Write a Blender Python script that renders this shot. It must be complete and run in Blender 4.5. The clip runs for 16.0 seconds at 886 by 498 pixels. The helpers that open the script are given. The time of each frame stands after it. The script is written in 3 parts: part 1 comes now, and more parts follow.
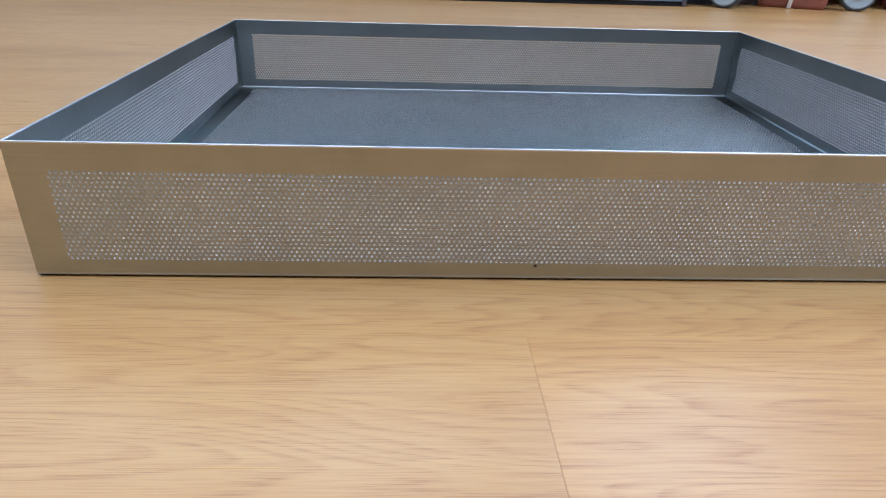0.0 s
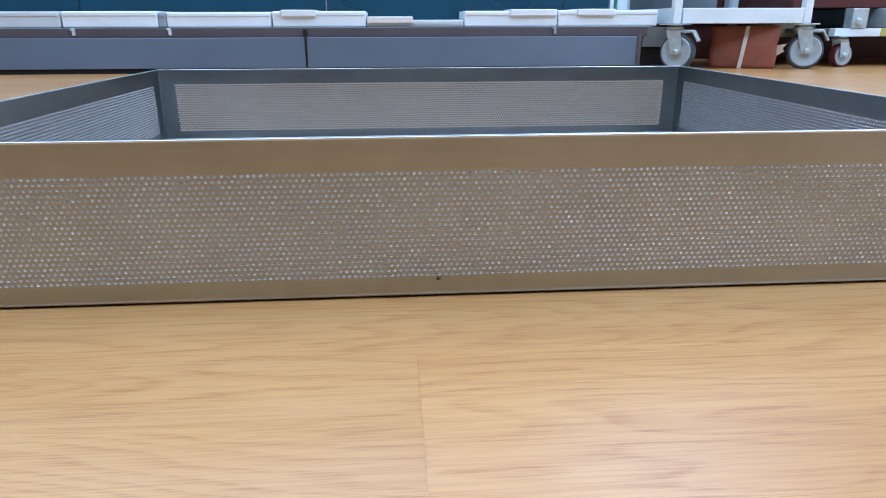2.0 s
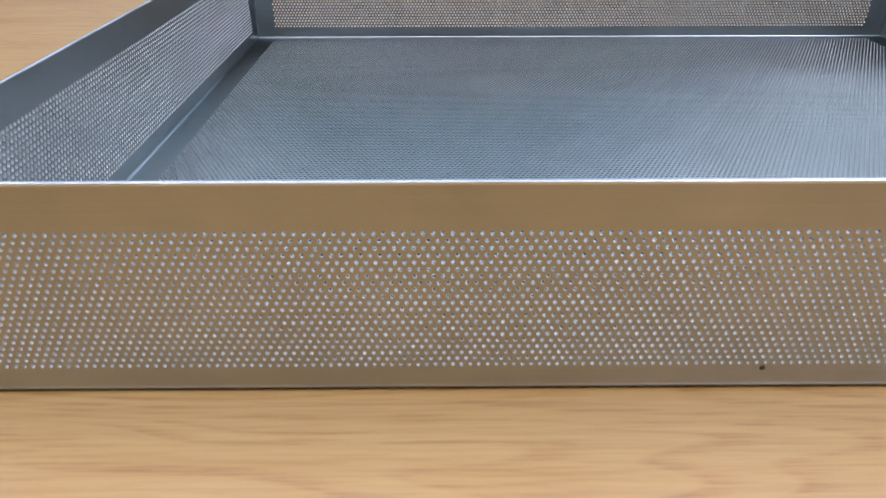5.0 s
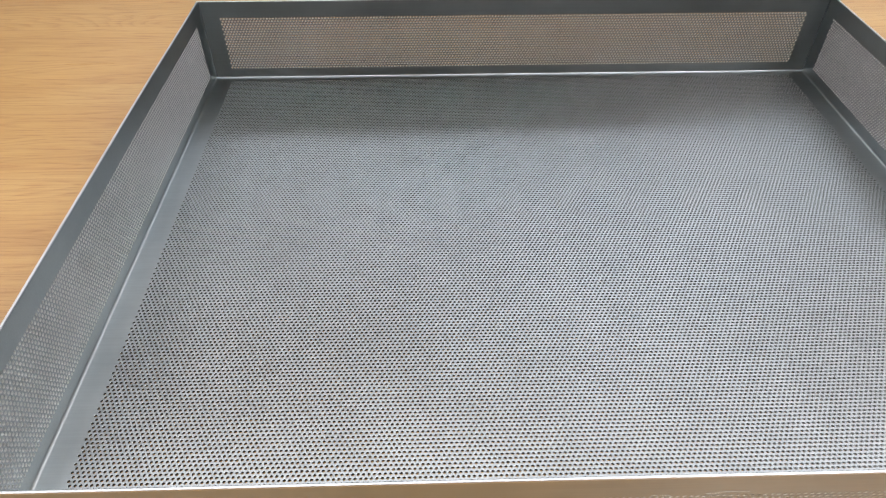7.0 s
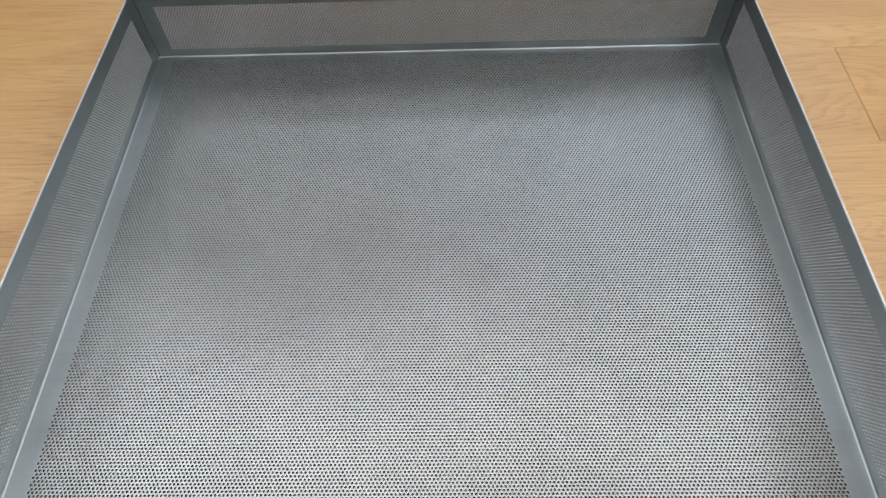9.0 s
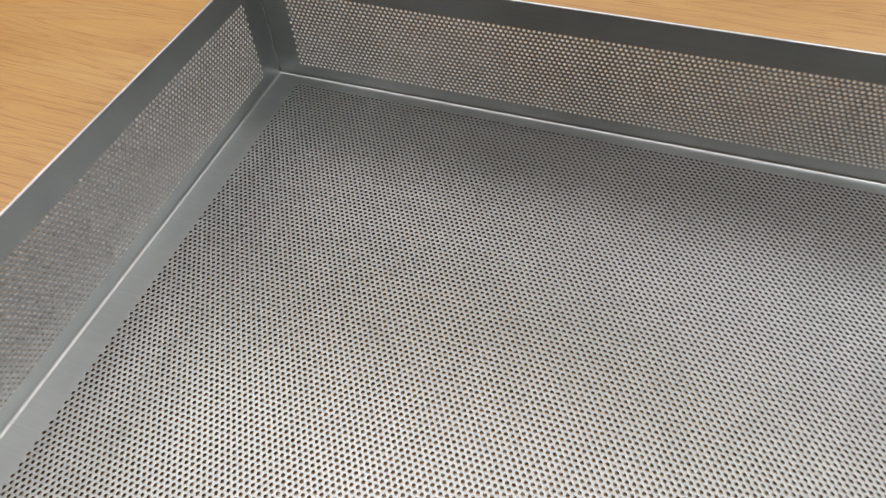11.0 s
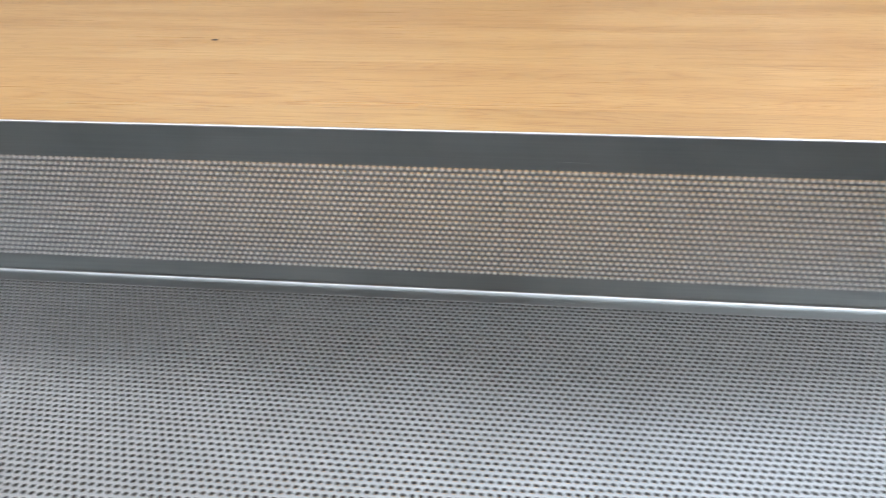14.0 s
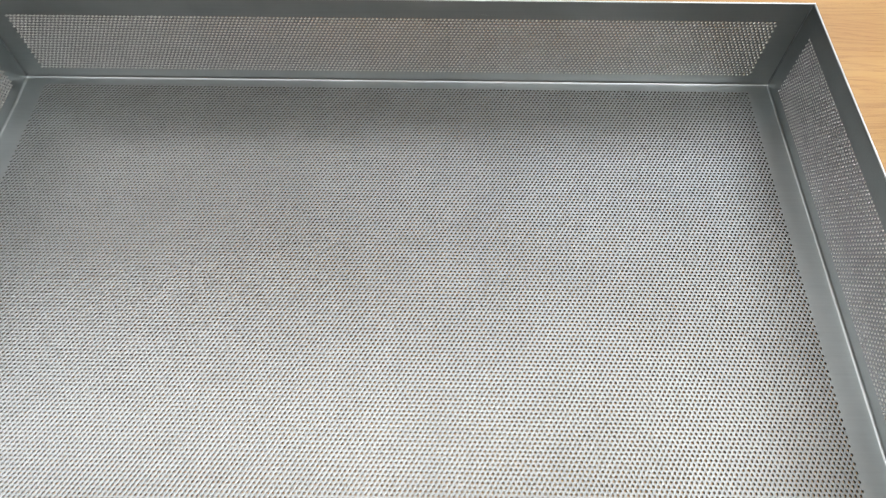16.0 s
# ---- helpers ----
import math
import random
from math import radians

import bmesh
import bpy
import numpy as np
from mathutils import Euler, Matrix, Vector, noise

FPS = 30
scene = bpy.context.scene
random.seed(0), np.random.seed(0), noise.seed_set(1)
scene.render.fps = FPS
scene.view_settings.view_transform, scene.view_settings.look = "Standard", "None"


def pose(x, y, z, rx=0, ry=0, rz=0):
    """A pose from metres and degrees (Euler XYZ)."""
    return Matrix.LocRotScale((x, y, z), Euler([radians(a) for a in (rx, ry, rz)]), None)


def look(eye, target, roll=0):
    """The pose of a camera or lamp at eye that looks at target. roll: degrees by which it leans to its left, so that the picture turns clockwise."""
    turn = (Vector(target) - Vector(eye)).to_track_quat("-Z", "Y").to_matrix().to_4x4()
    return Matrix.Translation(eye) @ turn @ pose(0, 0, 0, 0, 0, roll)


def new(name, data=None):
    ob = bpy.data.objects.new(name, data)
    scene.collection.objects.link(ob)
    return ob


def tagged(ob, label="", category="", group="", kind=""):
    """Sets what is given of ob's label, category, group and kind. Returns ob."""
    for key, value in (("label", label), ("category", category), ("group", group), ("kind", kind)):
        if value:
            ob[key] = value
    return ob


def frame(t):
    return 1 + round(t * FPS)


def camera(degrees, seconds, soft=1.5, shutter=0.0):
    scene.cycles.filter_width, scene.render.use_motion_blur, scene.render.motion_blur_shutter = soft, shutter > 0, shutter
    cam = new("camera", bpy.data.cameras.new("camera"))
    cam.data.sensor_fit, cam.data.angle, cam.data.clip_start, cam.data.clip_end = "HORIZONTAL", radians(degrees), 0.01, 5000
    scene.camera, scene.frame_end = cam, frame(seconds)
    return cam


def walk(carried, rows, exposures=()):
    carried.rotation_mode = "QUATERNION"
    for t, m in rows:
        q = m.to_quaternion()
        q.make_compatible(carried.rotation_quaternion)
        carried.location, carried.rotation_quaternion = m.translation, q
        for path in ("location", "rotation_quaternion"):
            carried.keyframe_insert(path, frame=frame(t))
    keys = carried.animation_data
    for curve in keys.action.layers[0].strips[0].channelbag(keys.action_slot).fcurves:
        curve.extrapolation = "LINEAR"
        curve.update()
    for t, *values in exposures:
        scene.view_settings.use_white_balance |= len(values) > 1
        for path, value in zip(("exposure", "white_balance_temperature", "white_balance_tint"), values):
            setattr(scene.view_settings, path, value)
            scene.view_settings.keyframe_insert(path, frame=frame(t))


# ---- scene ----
cam = camera(67.7, 16.0, soft=1.0, shutter=0.3)

# seconds, eye, a point one metre ahead, roll
PATH = [
    (0, (-0.0909, -0.3473, 0.1914), (-0.0482, 0.5495, -0.249), 1.79),
    (0.5, (-0.1165, -0.3384, 0.154), (-0.0494, 0.5774, -0.2419), 0.76),
    (1, (-0.1243, -0.3176, 0.135), (-0.0676, 0.616, -0.2188), -1.65),
    (1.5, (-0.084, -0.3063, 0.1286), (-0.024, 0.6349, -0.2038), -0.72),
    (2, (-0.0395, -0.311, 0.133), (0.03, 0.6323, -0.1916), -0.15),
    (2.5, (-0.0035, -0.3109, 0.1357), (0.0698, 0.6276, -0.2016), 0.42),
    (3, (-0.0016, -0.2972, 0.139), (0.07, 0.6323, -0.2229), 0.54),
    (3.5, (-0.046, -0.2725, 0.1393), (0.0068, 0.6488, -0.2461), 0.82),
    (4, (-0.0966, -0.2413, 0.139), (-0.0884, 0.6548, -0.3048), -0.73),
    (4.5, (-0.1225, -0.2089, 0.1445), (-0.1242, 0.6535, -0.3616), -0.41),
    (5, (-0.1309, -0.1732, 0.1655), (-0.1253, 0.6794, -0.3572), -0.08),
    (5.2, (-0.1333, -0.16, 0.1778), (-0.1192, 0.6811, -0.3629), -0.33),
    (7.3, (-0.0638, -0.1331, 0.4025), (-0.045, 0.5523, -0.3254), 0.1),
    (7.4, (-0.0483, -0.1326, 0.4244), (-0.036, 0.5354, -0.3196), -0.13),
    (8, (0.0042, -0.1489, 0.5225), (-0.0162, 0.4414, -0.2845), -2.39),
    (8.2, (0.0205, -0.15, 0.5451), (-0.009, 0.4365, -0.2643), -2.18),
    (8.5, (0.0277, -0.1441, 0.5485), (-0.0006, 0.4355, -0.2659), -1.71),
    (9, (0.0235, -0.0905, 0.486), (-0.0035, 0.4644, -0.3454), -3.18),
    (9.2, (0.0143, -0.0632, 0.4636), (-0.0021, 0.4696, -0.3825), -2.28),
    (11.3, (-0.0773, 0.1906, 0.2412), (-0.3302, 0.8073, -0.5043), -1.2),
    (11.5, (-0.0803, 0.2016, 0.2111), (-0.3564, 0.8539, -0.4948), 0.12),
    (12, (-0.0848, 0.2361, 0.1762), (-0.482, 0.9483, -0.4026), -2.43),
    (12.5, (-0.0929, 0.2499, 0.173), (-0.4898, 1.0099, -0.3417), -0.64),
    (13, (-0.0673, 0.2468, 0.1687), (-0.3654, 1.0599, -0.3313), -0.7),
    (13.5, (-0.0163, 0.2398, 0.1726), (-0.2168, 1.0836, -0.3253), -1.07),
    (14, (0.047, 0.2362, 0.1823), (-0.0478, 1.0878, -0.3333), -0.9),
    (14.5, (0.0919, 0.2127, 0.2006), (0.1071, 1.0575, -0.3342), 1.83),
    (14.8, (0.0976, 0.1815, 0.2172), (0.1508, 1.0069, -0.3449), 2.48),
    (15, (0.0967, 0.1662, 0.2351), (0.15, 0.9507, -0.3828), 1.3),
    (15.5, (0.0901, 0.118, 0.3187), (0.0743, 0.762, -0.4462), -1.61),
    (16, (0.0519, 0.0943, 0.4024), (0.0352, 0.607, -0.456), -0.69),
]
walk(cam, [(t, look(eye, target, roll)) for t, eye, target, roll in PATH],
     exposures=[(0.0, 0.09, 4810, 11), (0.5, 0.18, 4640, 10), (2.5, 0.21, 4625, 11), (3.5, 0.19, 4640, 11), (4.5, 0.16, 4850, 12), (5.2, 0.22, 5240, 13), (7.3, 0.0, 6080, 12), (8.5, -0.2, 5880, 11), (9.2, -0.32, 5900, 9), (11.3, -0.07, 6600, 14), (12.0, 0.36, 6420, 14), (12.5, 0.48, 6150, 12), (14.0, 0.44, 5820, 11), (15.0, 0.34, 6020, 11), (16.0, 0.02, 6250, 10)])

# ---------------------------------------------------------------- light
world = bpy.data.worlds.new("world")
scene.world = world
world.use_nodes = True
wn = world.node_tree.nodes
sky = wn.new("ShaderNodeTexSky")
sky.sky_type, sky.sun_disc = "NISHITA", False
sky.sun_elevation, sky.sun_rotation = radians(35), radians(100)
world.node_tree.links.new(sky.outputs[0], wn["Background"].inputs[0])
wn["Background"].inputs[1].default_value = 0.1


def area(name, eye, target, sx, sy, watts, colour):
    data = bpy.data.lights.new(name, "AREA")
    data.shape, data.size, data.size_y, data.energy, data.color = "RECTANGLE", sx, sy, watts, colour
    ob = new(name, data)
    ob.matrix_world = look(eye, target)
    return ob


ROOM_X0, ROOM_X1, ROOM_Y0, ROOM_Y1, ROOM_H = -4.2, 4.2, -4.2, 4.6, 2.6
# ceiling light panels: place, size, watts, tint; those past the rack burn cooler
WARM, COOL = (1.0, 0.985, 0.965), (0.91, 0.955, 1.0)
LAMPS = (
    (-1.4, -1.0, 2.4, 1.5, 38, WARM), (1.5, -0.9, 1.7, 1.4, 58, WARM), (3.4, -1.1, 0.9, 1.2, 10, WARM),
    (-2.9, 0.9, 1.8, 1.3, 24, WARM), (-0.6, 0.9, 1.8, 1.3, 20, WARM), (1.35, 1.3, 1.5, 1.6, 15, WARM), (2.9, 0.7, 1.7, 1.8, 46, WARM),
    (-2.5, 2.5, 2.2, 1.2, 11, WARM), (-0.3, 2.5, 1.2, 1.2, 7, WARM), (1.5, 2.6, 1.4, 1.4, 16, COOL), (-0.1, 3.9, 4.6, 0.9, 28, COOL),
)
for lx, ly, sx, sy, watts, tint in LAMPS:
    area("ceiling_lamp", (lx, ly, ROOM_H - 0.03), (lx, ly, 0), sx, sy, watts, tint)


# ---------------------------------------------------------------- materials
def material(name, colour, rough=0.5, metal=0.0):
    mat = bpy.data.materials.new(name)
    mat.use_nodes = True
    bsdf = mat.node_tree.nodes["Principled BSDF"]
    bsdf.inputs["Base Color"].default_value = (*colour, 1)
    bsdf.inputs["Roughness"].default_value = rough
    bsdf.inputs["Metallic"].default_value = metal
    return mat, mat.node_tree, bsdf


def node(tree, kind, **values):
    made = tree.nodes.new(kind)
    for key, value in values.items():
        made.inputs[key].default_value = value
    return made


def ramp(tree, source, *stops):
    made = tree.nodes.new("ShaderNodeValToRGB")
    while len(made.color_ramp.elements) < len(stops):
        made.color_ramp.elements.new(0.5)
    for el, (at, colour) in zip(made.color_ramp.elements, stops):
        el.position, el.color = at, (*colour, 1)
    tree.links.new(source, made.inputs[0])
    return made.outputs[0]


def mix(tree, kind, factor, a, b):
    made = tree.nodes.new("ShaderNodeMix")
    made.data_type, made.blend_type = "RGBA", kind
    for socket, value in ((made.inputs[0], factor), (made.inputs[6], a), (made.inputs[7], b)):
        if hasattr(value, "links"):
            tree.links.new(value, socket)
        else:
            socket.default_value = value
    return made.outputs[2]


def varied(name, colour, rough, spread=0.12, scale=30.0, bump=0.05, metal=0.0, grain=300.0):
    """A plain material with stains at one scale and grain at another."""
    mat, tree, bsdf = material(name, colour, rough, metal)
    link = tree.links.new
    co = tree.nodes.new("ShaderNodeTexCoord")
    big = node(tree, "ShaderNodeTexNoise", Scale=scale, Detail=4.0)
    small = node(tree, "ShaderNodeTexNoise", Scale=grain, Detail=3.0)
    link(co.outputs["Object"], big.inputs["Vector"])
    link(co.outputs["Object"], small.inputs["Vector"])
    lo, hi = [tuple(min(1, c * k) for c in colour) for k in (1 - spread, 1 + spread)]
    a = ramp(tree, big.outputs["Fac"], (0.3, lo), (0.7, hi))
    b = ramp(tree, small.outputs["Fac"], (0.3, (1 - spread / 2,) * 3), (0.7, (1,) * 3))
    link(mix(tree, "MULTIPLY", 1.0, a, b), bsdf.inputs["Base Color"])
    r = ramp(tree, big.outputs["Fac"], (0.3, (rough * 0.85,) * 3), (0.7, (min(1, rough * 1.15),) * 3))
    link(r, bsdf.inputs["Roughness"])
    bm_node = node(tree, "ShaderNodeBump", Strength=bump, Distance=0.001)
    link(small.outputs["Fac"], bm_node.inputs["Height"])
    link(bm_node.outputs[0], bsdf.inputs["Normal"])
    return mat


def make_wood():
    mat, tree, bsdf = material("oak_plank", (0.5, 0.3, 0.14), 0.34)
    link = tree.links.new
    co = tree.nodes.new("ShaderNodeTexCoord")
    info = tree.nodes.new("ShaderNodeObjectInfo")
    shift = tree.nodes.new("ShaderNodeVectorMath")
    shift.operation = "MULTIPLY"
    shift.inputs[1].default_value = (37.0, 11.0, 5.0)
    link(info.outputs["Random"], shift.inputs[0])
    place = tree.nodes.new("ShaderNodeVectorMath")
    link(co.outputs["Object"], place.inputs[0])
    link(shift.outputs[0], place.inputs[1])

    def stretched(sx, sy, detail, rough, distort=0.0):
        mp = tree.nodes.new("ShaderNodeMapping")
        mp.inputs["Scale"].default_value = (sx, sy, 1)
        link(place.outputs[0], mp.inputs[0])
        tex = node(tree, "ShaderNodeTexNoise", Scale=1.0, Detail=detail, Roughness=rough, Distortion=distort)
        link(mp.outputs[0], tex.inputs["Vector"])
        return tex.outputs["Fac"]

    def maths(kind, one, two=None):
        made = tree.nodes.new("ShaderNodeMath")
        made.operation = kind
        for socket, value in zip(made.inputs, (one, two)):
            if hasattr(value, "links"):
                link(value, socket)
            elif value is not None:
                socket.default_value = value
        return made.outputs[0]

    broad = stretched(2.2, 13.0, 4.0, 0.55, 0.5)
    streak = stretched(3.2, 260.0, 5.0, 0.62, 0.3)
    pores = stretched(30.0, 1300.0, 3.5, 0.62)
    # growth rings cut at a slant: loops in the heart of a plank, near-straight lines towards its sides
    field = maths("MULTIPLY", stretched(1.1, 8.0, 3.0, 0.50, 0.2), 46.0)
    ring = maths("FRACT", field)
    porous = ramp(tree, ring, (0.0, (1, 1, 1)), (0.34, (0.5,) * 3), (0.86, (0.3,) * 3), (1.0, (0.95,) * 3))
    dash = ramp(tree, pores, (0.47, (0, 0, 0)), (0.60, (1, 1, 1)))
    dashes = mix(tree, "MULTIPLY", 1.0, dash, porous)
    base = ramp(tree, broad, (0.22, WOOD[0]), (0.5, WOOD[1]), (0.78, WOOD[2]))
    tone = ramp(tree, info.outputs["Random"], (0.0, (0.94, 0.92, 0.90)), (0.5, (1, 1, 1)), (1.0, (1.0, 0.96, 0.93)))
    c = mix(tree, "MULTIPLY", 1.0, base, tone)
    c = mix(tree, "MULTIPLY", 0.3, c, ramp(tree, ring, (0.0, (0.80, 0.71, 0.62)), (0.45, (1, 1, 1)), (0.85, (1, 1, 1)), (1.0, (0.82, 0.74, 0.66))))
    c = mix(tree, "MULTIPLY", 0.45, c, ramp(tree, streak, (0.32, (0.80, 0.73, 0.65)), (0.50, (1, 1, 1))))
    c = mix(tree, "MULTIPLY", dashes, c, (0.72, 0.60, 0.47, 1))
    link(c, bsdf.inputs["Base Color"])
    link(ramp(tree, streak, (0.3, (0.34,) * 3), (0.7, (0.27,) * 3)), bsdf.inputs["Roughness"])
    bsdf.inputs["Specular IOR Level"].default_value = 1.0
    b = node(tree, "ShaderNodeBump", Strength=0.10, Distance=-0.0004)
    link(dashes, b.inputs["Height"])
    link(b.outputs[0], bsdf.inputs["Normal"])
    return mat


def make_steel(name, dark, light, rough, aniso):
    """Brushed sheet: reflections spread along the brushing more than across it."""
    mat = bpy.data.materials.new(name)
    mat.use_nodes = True
    tree = mat.node_tree
    tree.nodes.remove(tree.nodes["Principled BSDF"])
    link = tree.links.new
    gloss = tree.nodes.new("ShaderNodeBsdfAnisotropic")
    gloss.distribution = "BECKMANN"
    gloss.inputs["Anisotropy"].default_value = aniso
    link(gloss.outputs[0], tree.nodes["Material Output"].inputs["Surface"])
    co = tree.nodes.new("ShaderNodeTexCoord")
    mp = tree.nodes.new("ShaderNodeMapping")
    mp.inputs["Scale"].default_value = (12, 900, 900)
    link(co.outputs["Object"], mp.inputs[0])
    brush = node(tree, "ShaderNodeTexNoise", Scale=1.0, Detail=4.0, Roughness=0.65)
    link(mp.outputs[0], brush.inputs["Vector"])
    smear = node(tree, "ShaderNodeTexNoise", Scale=9.0, Detail=4.0, Roughness=0.6)
    link(co.outputs["Object"], smear.inputs["Vector"])
    c = ramp(tree, smear.outputs["Fac"], (0.3, dark), (0.7, light))
    c = mix(tree, "MULTIPLY", 0.5, c, ramp(tree, brush.outputs["Fac"], (0.3, (0.86,) * 3), (0.7, (1,) * 3)))
    cloud = node(tree, "ShaderNodeTexNoise", Scale=38.0, Detail=3.0, Roughness=0.55, Distortion=0.6)
    link(co.outputs["Object"], cloud.inputs["Vector"])
    c = mix(tree, "MULTIPLY", 0.25, c, ramp(tree, cloud.outputs["Fac"], (0.32, (0.80, 0.82, 0.82)), (0.58, (1,) * 3)))
    link(c, gloss.inputs["Color"])
    link(ramp(tree, smear.outputs["Fac"], (0.3, (rough,) * 3), (0.7, (rough + 0.045,) * 3)), gloss.inputs["Roughness"])
    along = node(tree, "ShaderNodeCombineXYZ", X=1.0, Y=0.1)
    link(along.outputs[0], gloss.inputs["Tangent"])
    b = node(tree, "ShaderNodeBump", Strength=0.05, Distance=0.0004)
    link(brush.outputs["Fac"], b.inputs["Height"])
    link(b.outputs[0], gloss.inputs["Normal"])
    return mat


WOOD = ((0.415, 0.224, 0.0690), (0.519, 0.307, 0.1030), (0.568, 0.362, 0.1370))
OAK = make_wood()
STEEL = make_steel("brushed_steel", (0.37, 0.393, 0.395), (0.447, 0.473, 0.475), 0.37, -0.42)
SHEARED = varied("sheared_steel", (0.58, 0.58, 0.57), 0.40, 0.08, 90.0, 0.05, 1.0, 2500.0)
# bore steel for the base: shade inside the holes is put into its colour
SHADED_BORE = varied("shaded_punched_steel", (0.16, 0.16, 0.155), 0.55, 0.12, 90.0, 0.05, 1.0, 2500.0)
ROLLED = varied("rolled_steel_edge", (0.56, 0.57, 0.56), 0.36, 0.06, 90.0, 0.02, 1.0, 2500.0)
WELD = varied("ground_weld", (0.27, 0.29, 0.29), 0.42, 0.18, 160.0, 0.12, 1.0, 1500.0)
BRIGHT_STEEL = varied("polished_steel_edge", (0.72, 0.74, 0.75), 0.35, 0.08, 40.0, 0.02, 1.0)
PLINTH = varied("slate_laminate", (0.125, 0.165, 0.225), 0.45, 0.1, 3.0, 0.03)
SHELF_EDGE = varied("dark_brown_edge", (0.085, 0.075, 0.085), 0.5, 0.1, 8.0)
BLACK = varied("black_recess", (0.008, 0.008, 0.008), 0.8, 0.2, 20.0)
PANEL = varied("dark_blue_panel", (0.014, 0.06, 0.10), 0.3, 0.15, 4.0, 0.02)
BLUE = varied("blue_panel", (0.08, 0.30, 0.43), 0.4, 0.12, 4.0, 0.02)
CARD = varied("white_card", (0.75, 0.82, 0.855), 0.6, 0.05, 14.0, 0.05)
CARD_GREY = varied("grey_card", (0.56, 0.62, 0.64), 0.6, 0.05, 14.0, 0.05)
CARD_CREAM = varied("cream_card", (0.76, 0.76, 0.71), 0.6, 0.05, 14.0, 0.05)
WHITE_PAINT = varied("white_enamel", (0.71, 0.80, 0.835), 0.35, 0.05, 10.0, 0.02)
GREY_PANEL = varied("grey_board", (0.3, 0.36, 0.40), 0.5, 0.1, 6.0)
ZINC = varied("zinc_plate", (0.48, 0.57, 0.6), 0.36, 0.15, 60.0, 0.06, 0.4)
HUB = varied("grey_nylon", (0.36, 0.42, 0.45), 0.42, 0.08, 60.0, 0.04)
TYRE = varied("grey_rubber", (0.055, 0.07, 0.08), 0.7, 0.15, 80.0, 0.08)
RED_TYRE = varied("dark_red_rubber", (0.09, 0.018, 0.022), 0.55, 0.15, 80.0, 0.06)
BAG = varied("russet_card", (0.25, 0.085, 0.05), 0.65, 0.18, 18.0, 0.2, 0.0, 160.0)
STRAP = varied("white_tape", (0.7, 0.66, 0.58), 0.6, 0.06, 40.0)
MAROON = varied("maroon_board", (0.075, 0.014, 0.012), 0.6, 0.15, 12.0)
GREEN = varied("dull_green_strip", (0.06, 0.2, 0.13), 0.5, 0.1, 20.0)
YELLOW = varied("yellow_bar", (0.42, 0.42, 0.09), 0.5, 0.1, 20.0)
OLIVE = varied("olive_bar", (0.16, 0.16, 0.075), 0.55, 0.12, 20.0)
PLASTER = varied("white_plaster", (0.72, 0.71, 0.69), 0.9, 0.04, 2.0, 0.1)
DULL_WALL = varied("grey_wall", (0.24, 0.205, 0.175), 0.85, 0.06, 2.0, 0.1)
SUBFLOOR = varied("brown_subfloor", (0.2, 0.12, 0.07), 0.8, 0.1, 20.0)
CEILING = varied("grey_ceiling_paint", (0.5, 0.5, 0.49), 0.9, 0.04, 2.0, 0.1)
NORTH = varied("grey_plaster", (0.45, 0.47, 0.48), 0.9, 0.04, 2.0, 0.1)
CRUMB = varied("pale_crumb", (0.6, 0.5, 0.36), 0.8, 0.1, 300.0)
SOOT = varied("dark_mark", (0.05, 0.035, 0.03), 0.7, 0.2, 300.0)


# ---------------------------------------------------------------- building
def part(name, bm, mat, parent=None, label=""):
    me = bpy.data.meshes.new(name)
    bm.to_mesh(me)
    bm.free()
    me.materials.append(mat)
    ob = new(name, me)
    ob.parent = parent
    if label:
        tagged(ob, label)
    return ob


def thing(name, at, label, category, group="", kind="", turn=0):
    ob = new(name)
    ob.empty_display_size = 0.05
    ob.matrix_world = pose(*at, 0, 0, turn)
    return tagged(ob, label, category, group, kind)


def box(x0, x1, y0, y1, z0, z1, bevel=0.0, seg=2):
    bm = bmesh.new()
    bmesh.ops.create_cube(bm, size=1, matrix=Matrix.LocRotScale(((x0 + x1) / 2, (y0 + y1) / 2, (z0 + z1) / 2), None, (x1 - x0, y1 - y0, z1 - z0)))
    if bevel:
        bmesh.ops.bevel(bm, geom=list(bm.edges), offset=bevel, segments=seg, profile=0.5, affect="EDGES")
    return bm


def join(*bms):
    """Several bmeshes as one."""
    out = bms[0]
    for other in bms[1:]:
        me = bpy.data.meshes.new("tmp")
        other.to_mesh(me)
        other.free()
        out.from_mesh(me)
        bpy.data.meshes.remove(me)
    return out


def lathe(profile, steps=32, axis="Y", ring_shape=False):
    """A turned solid: profile of (radius, along) round the axis; a ring is closed on itself, with no end caps."""
    bm = bmesh.new()
    rings = []
    for r, a in profile:
        ring = []
        for k in range(steps):
            w = 2 * math.pi * k / steps
            c, s = r * math.cos(w), r * math.sin(w)
            ring.append(bm.verts.new((c, a, s) if axis == "Y" else (c, s, a)))
        rings.append(ring)
    for one, two in zip(rings, rings[1:] + rings[:1] if ring_shape else rings[1:]):
        for k in range(steps):
            bm.faces.new((one[k], one[(k + 1) % steps], two[(k + 1) % steps], two[k]))
    if not ring_shape:
        bm.faces.new(rings[0])
        bm.faces.new(rings[-1][::-1])
    bmesh.ops.recalc_face_normals(bm, faces=bm.faces)
    return bm


def moved(bm, m):
    bm.transform(m)
    return bm


def smooth(ob):
    for poly in ob.data.polygons:
        poly.use_smooth = True
    return ob


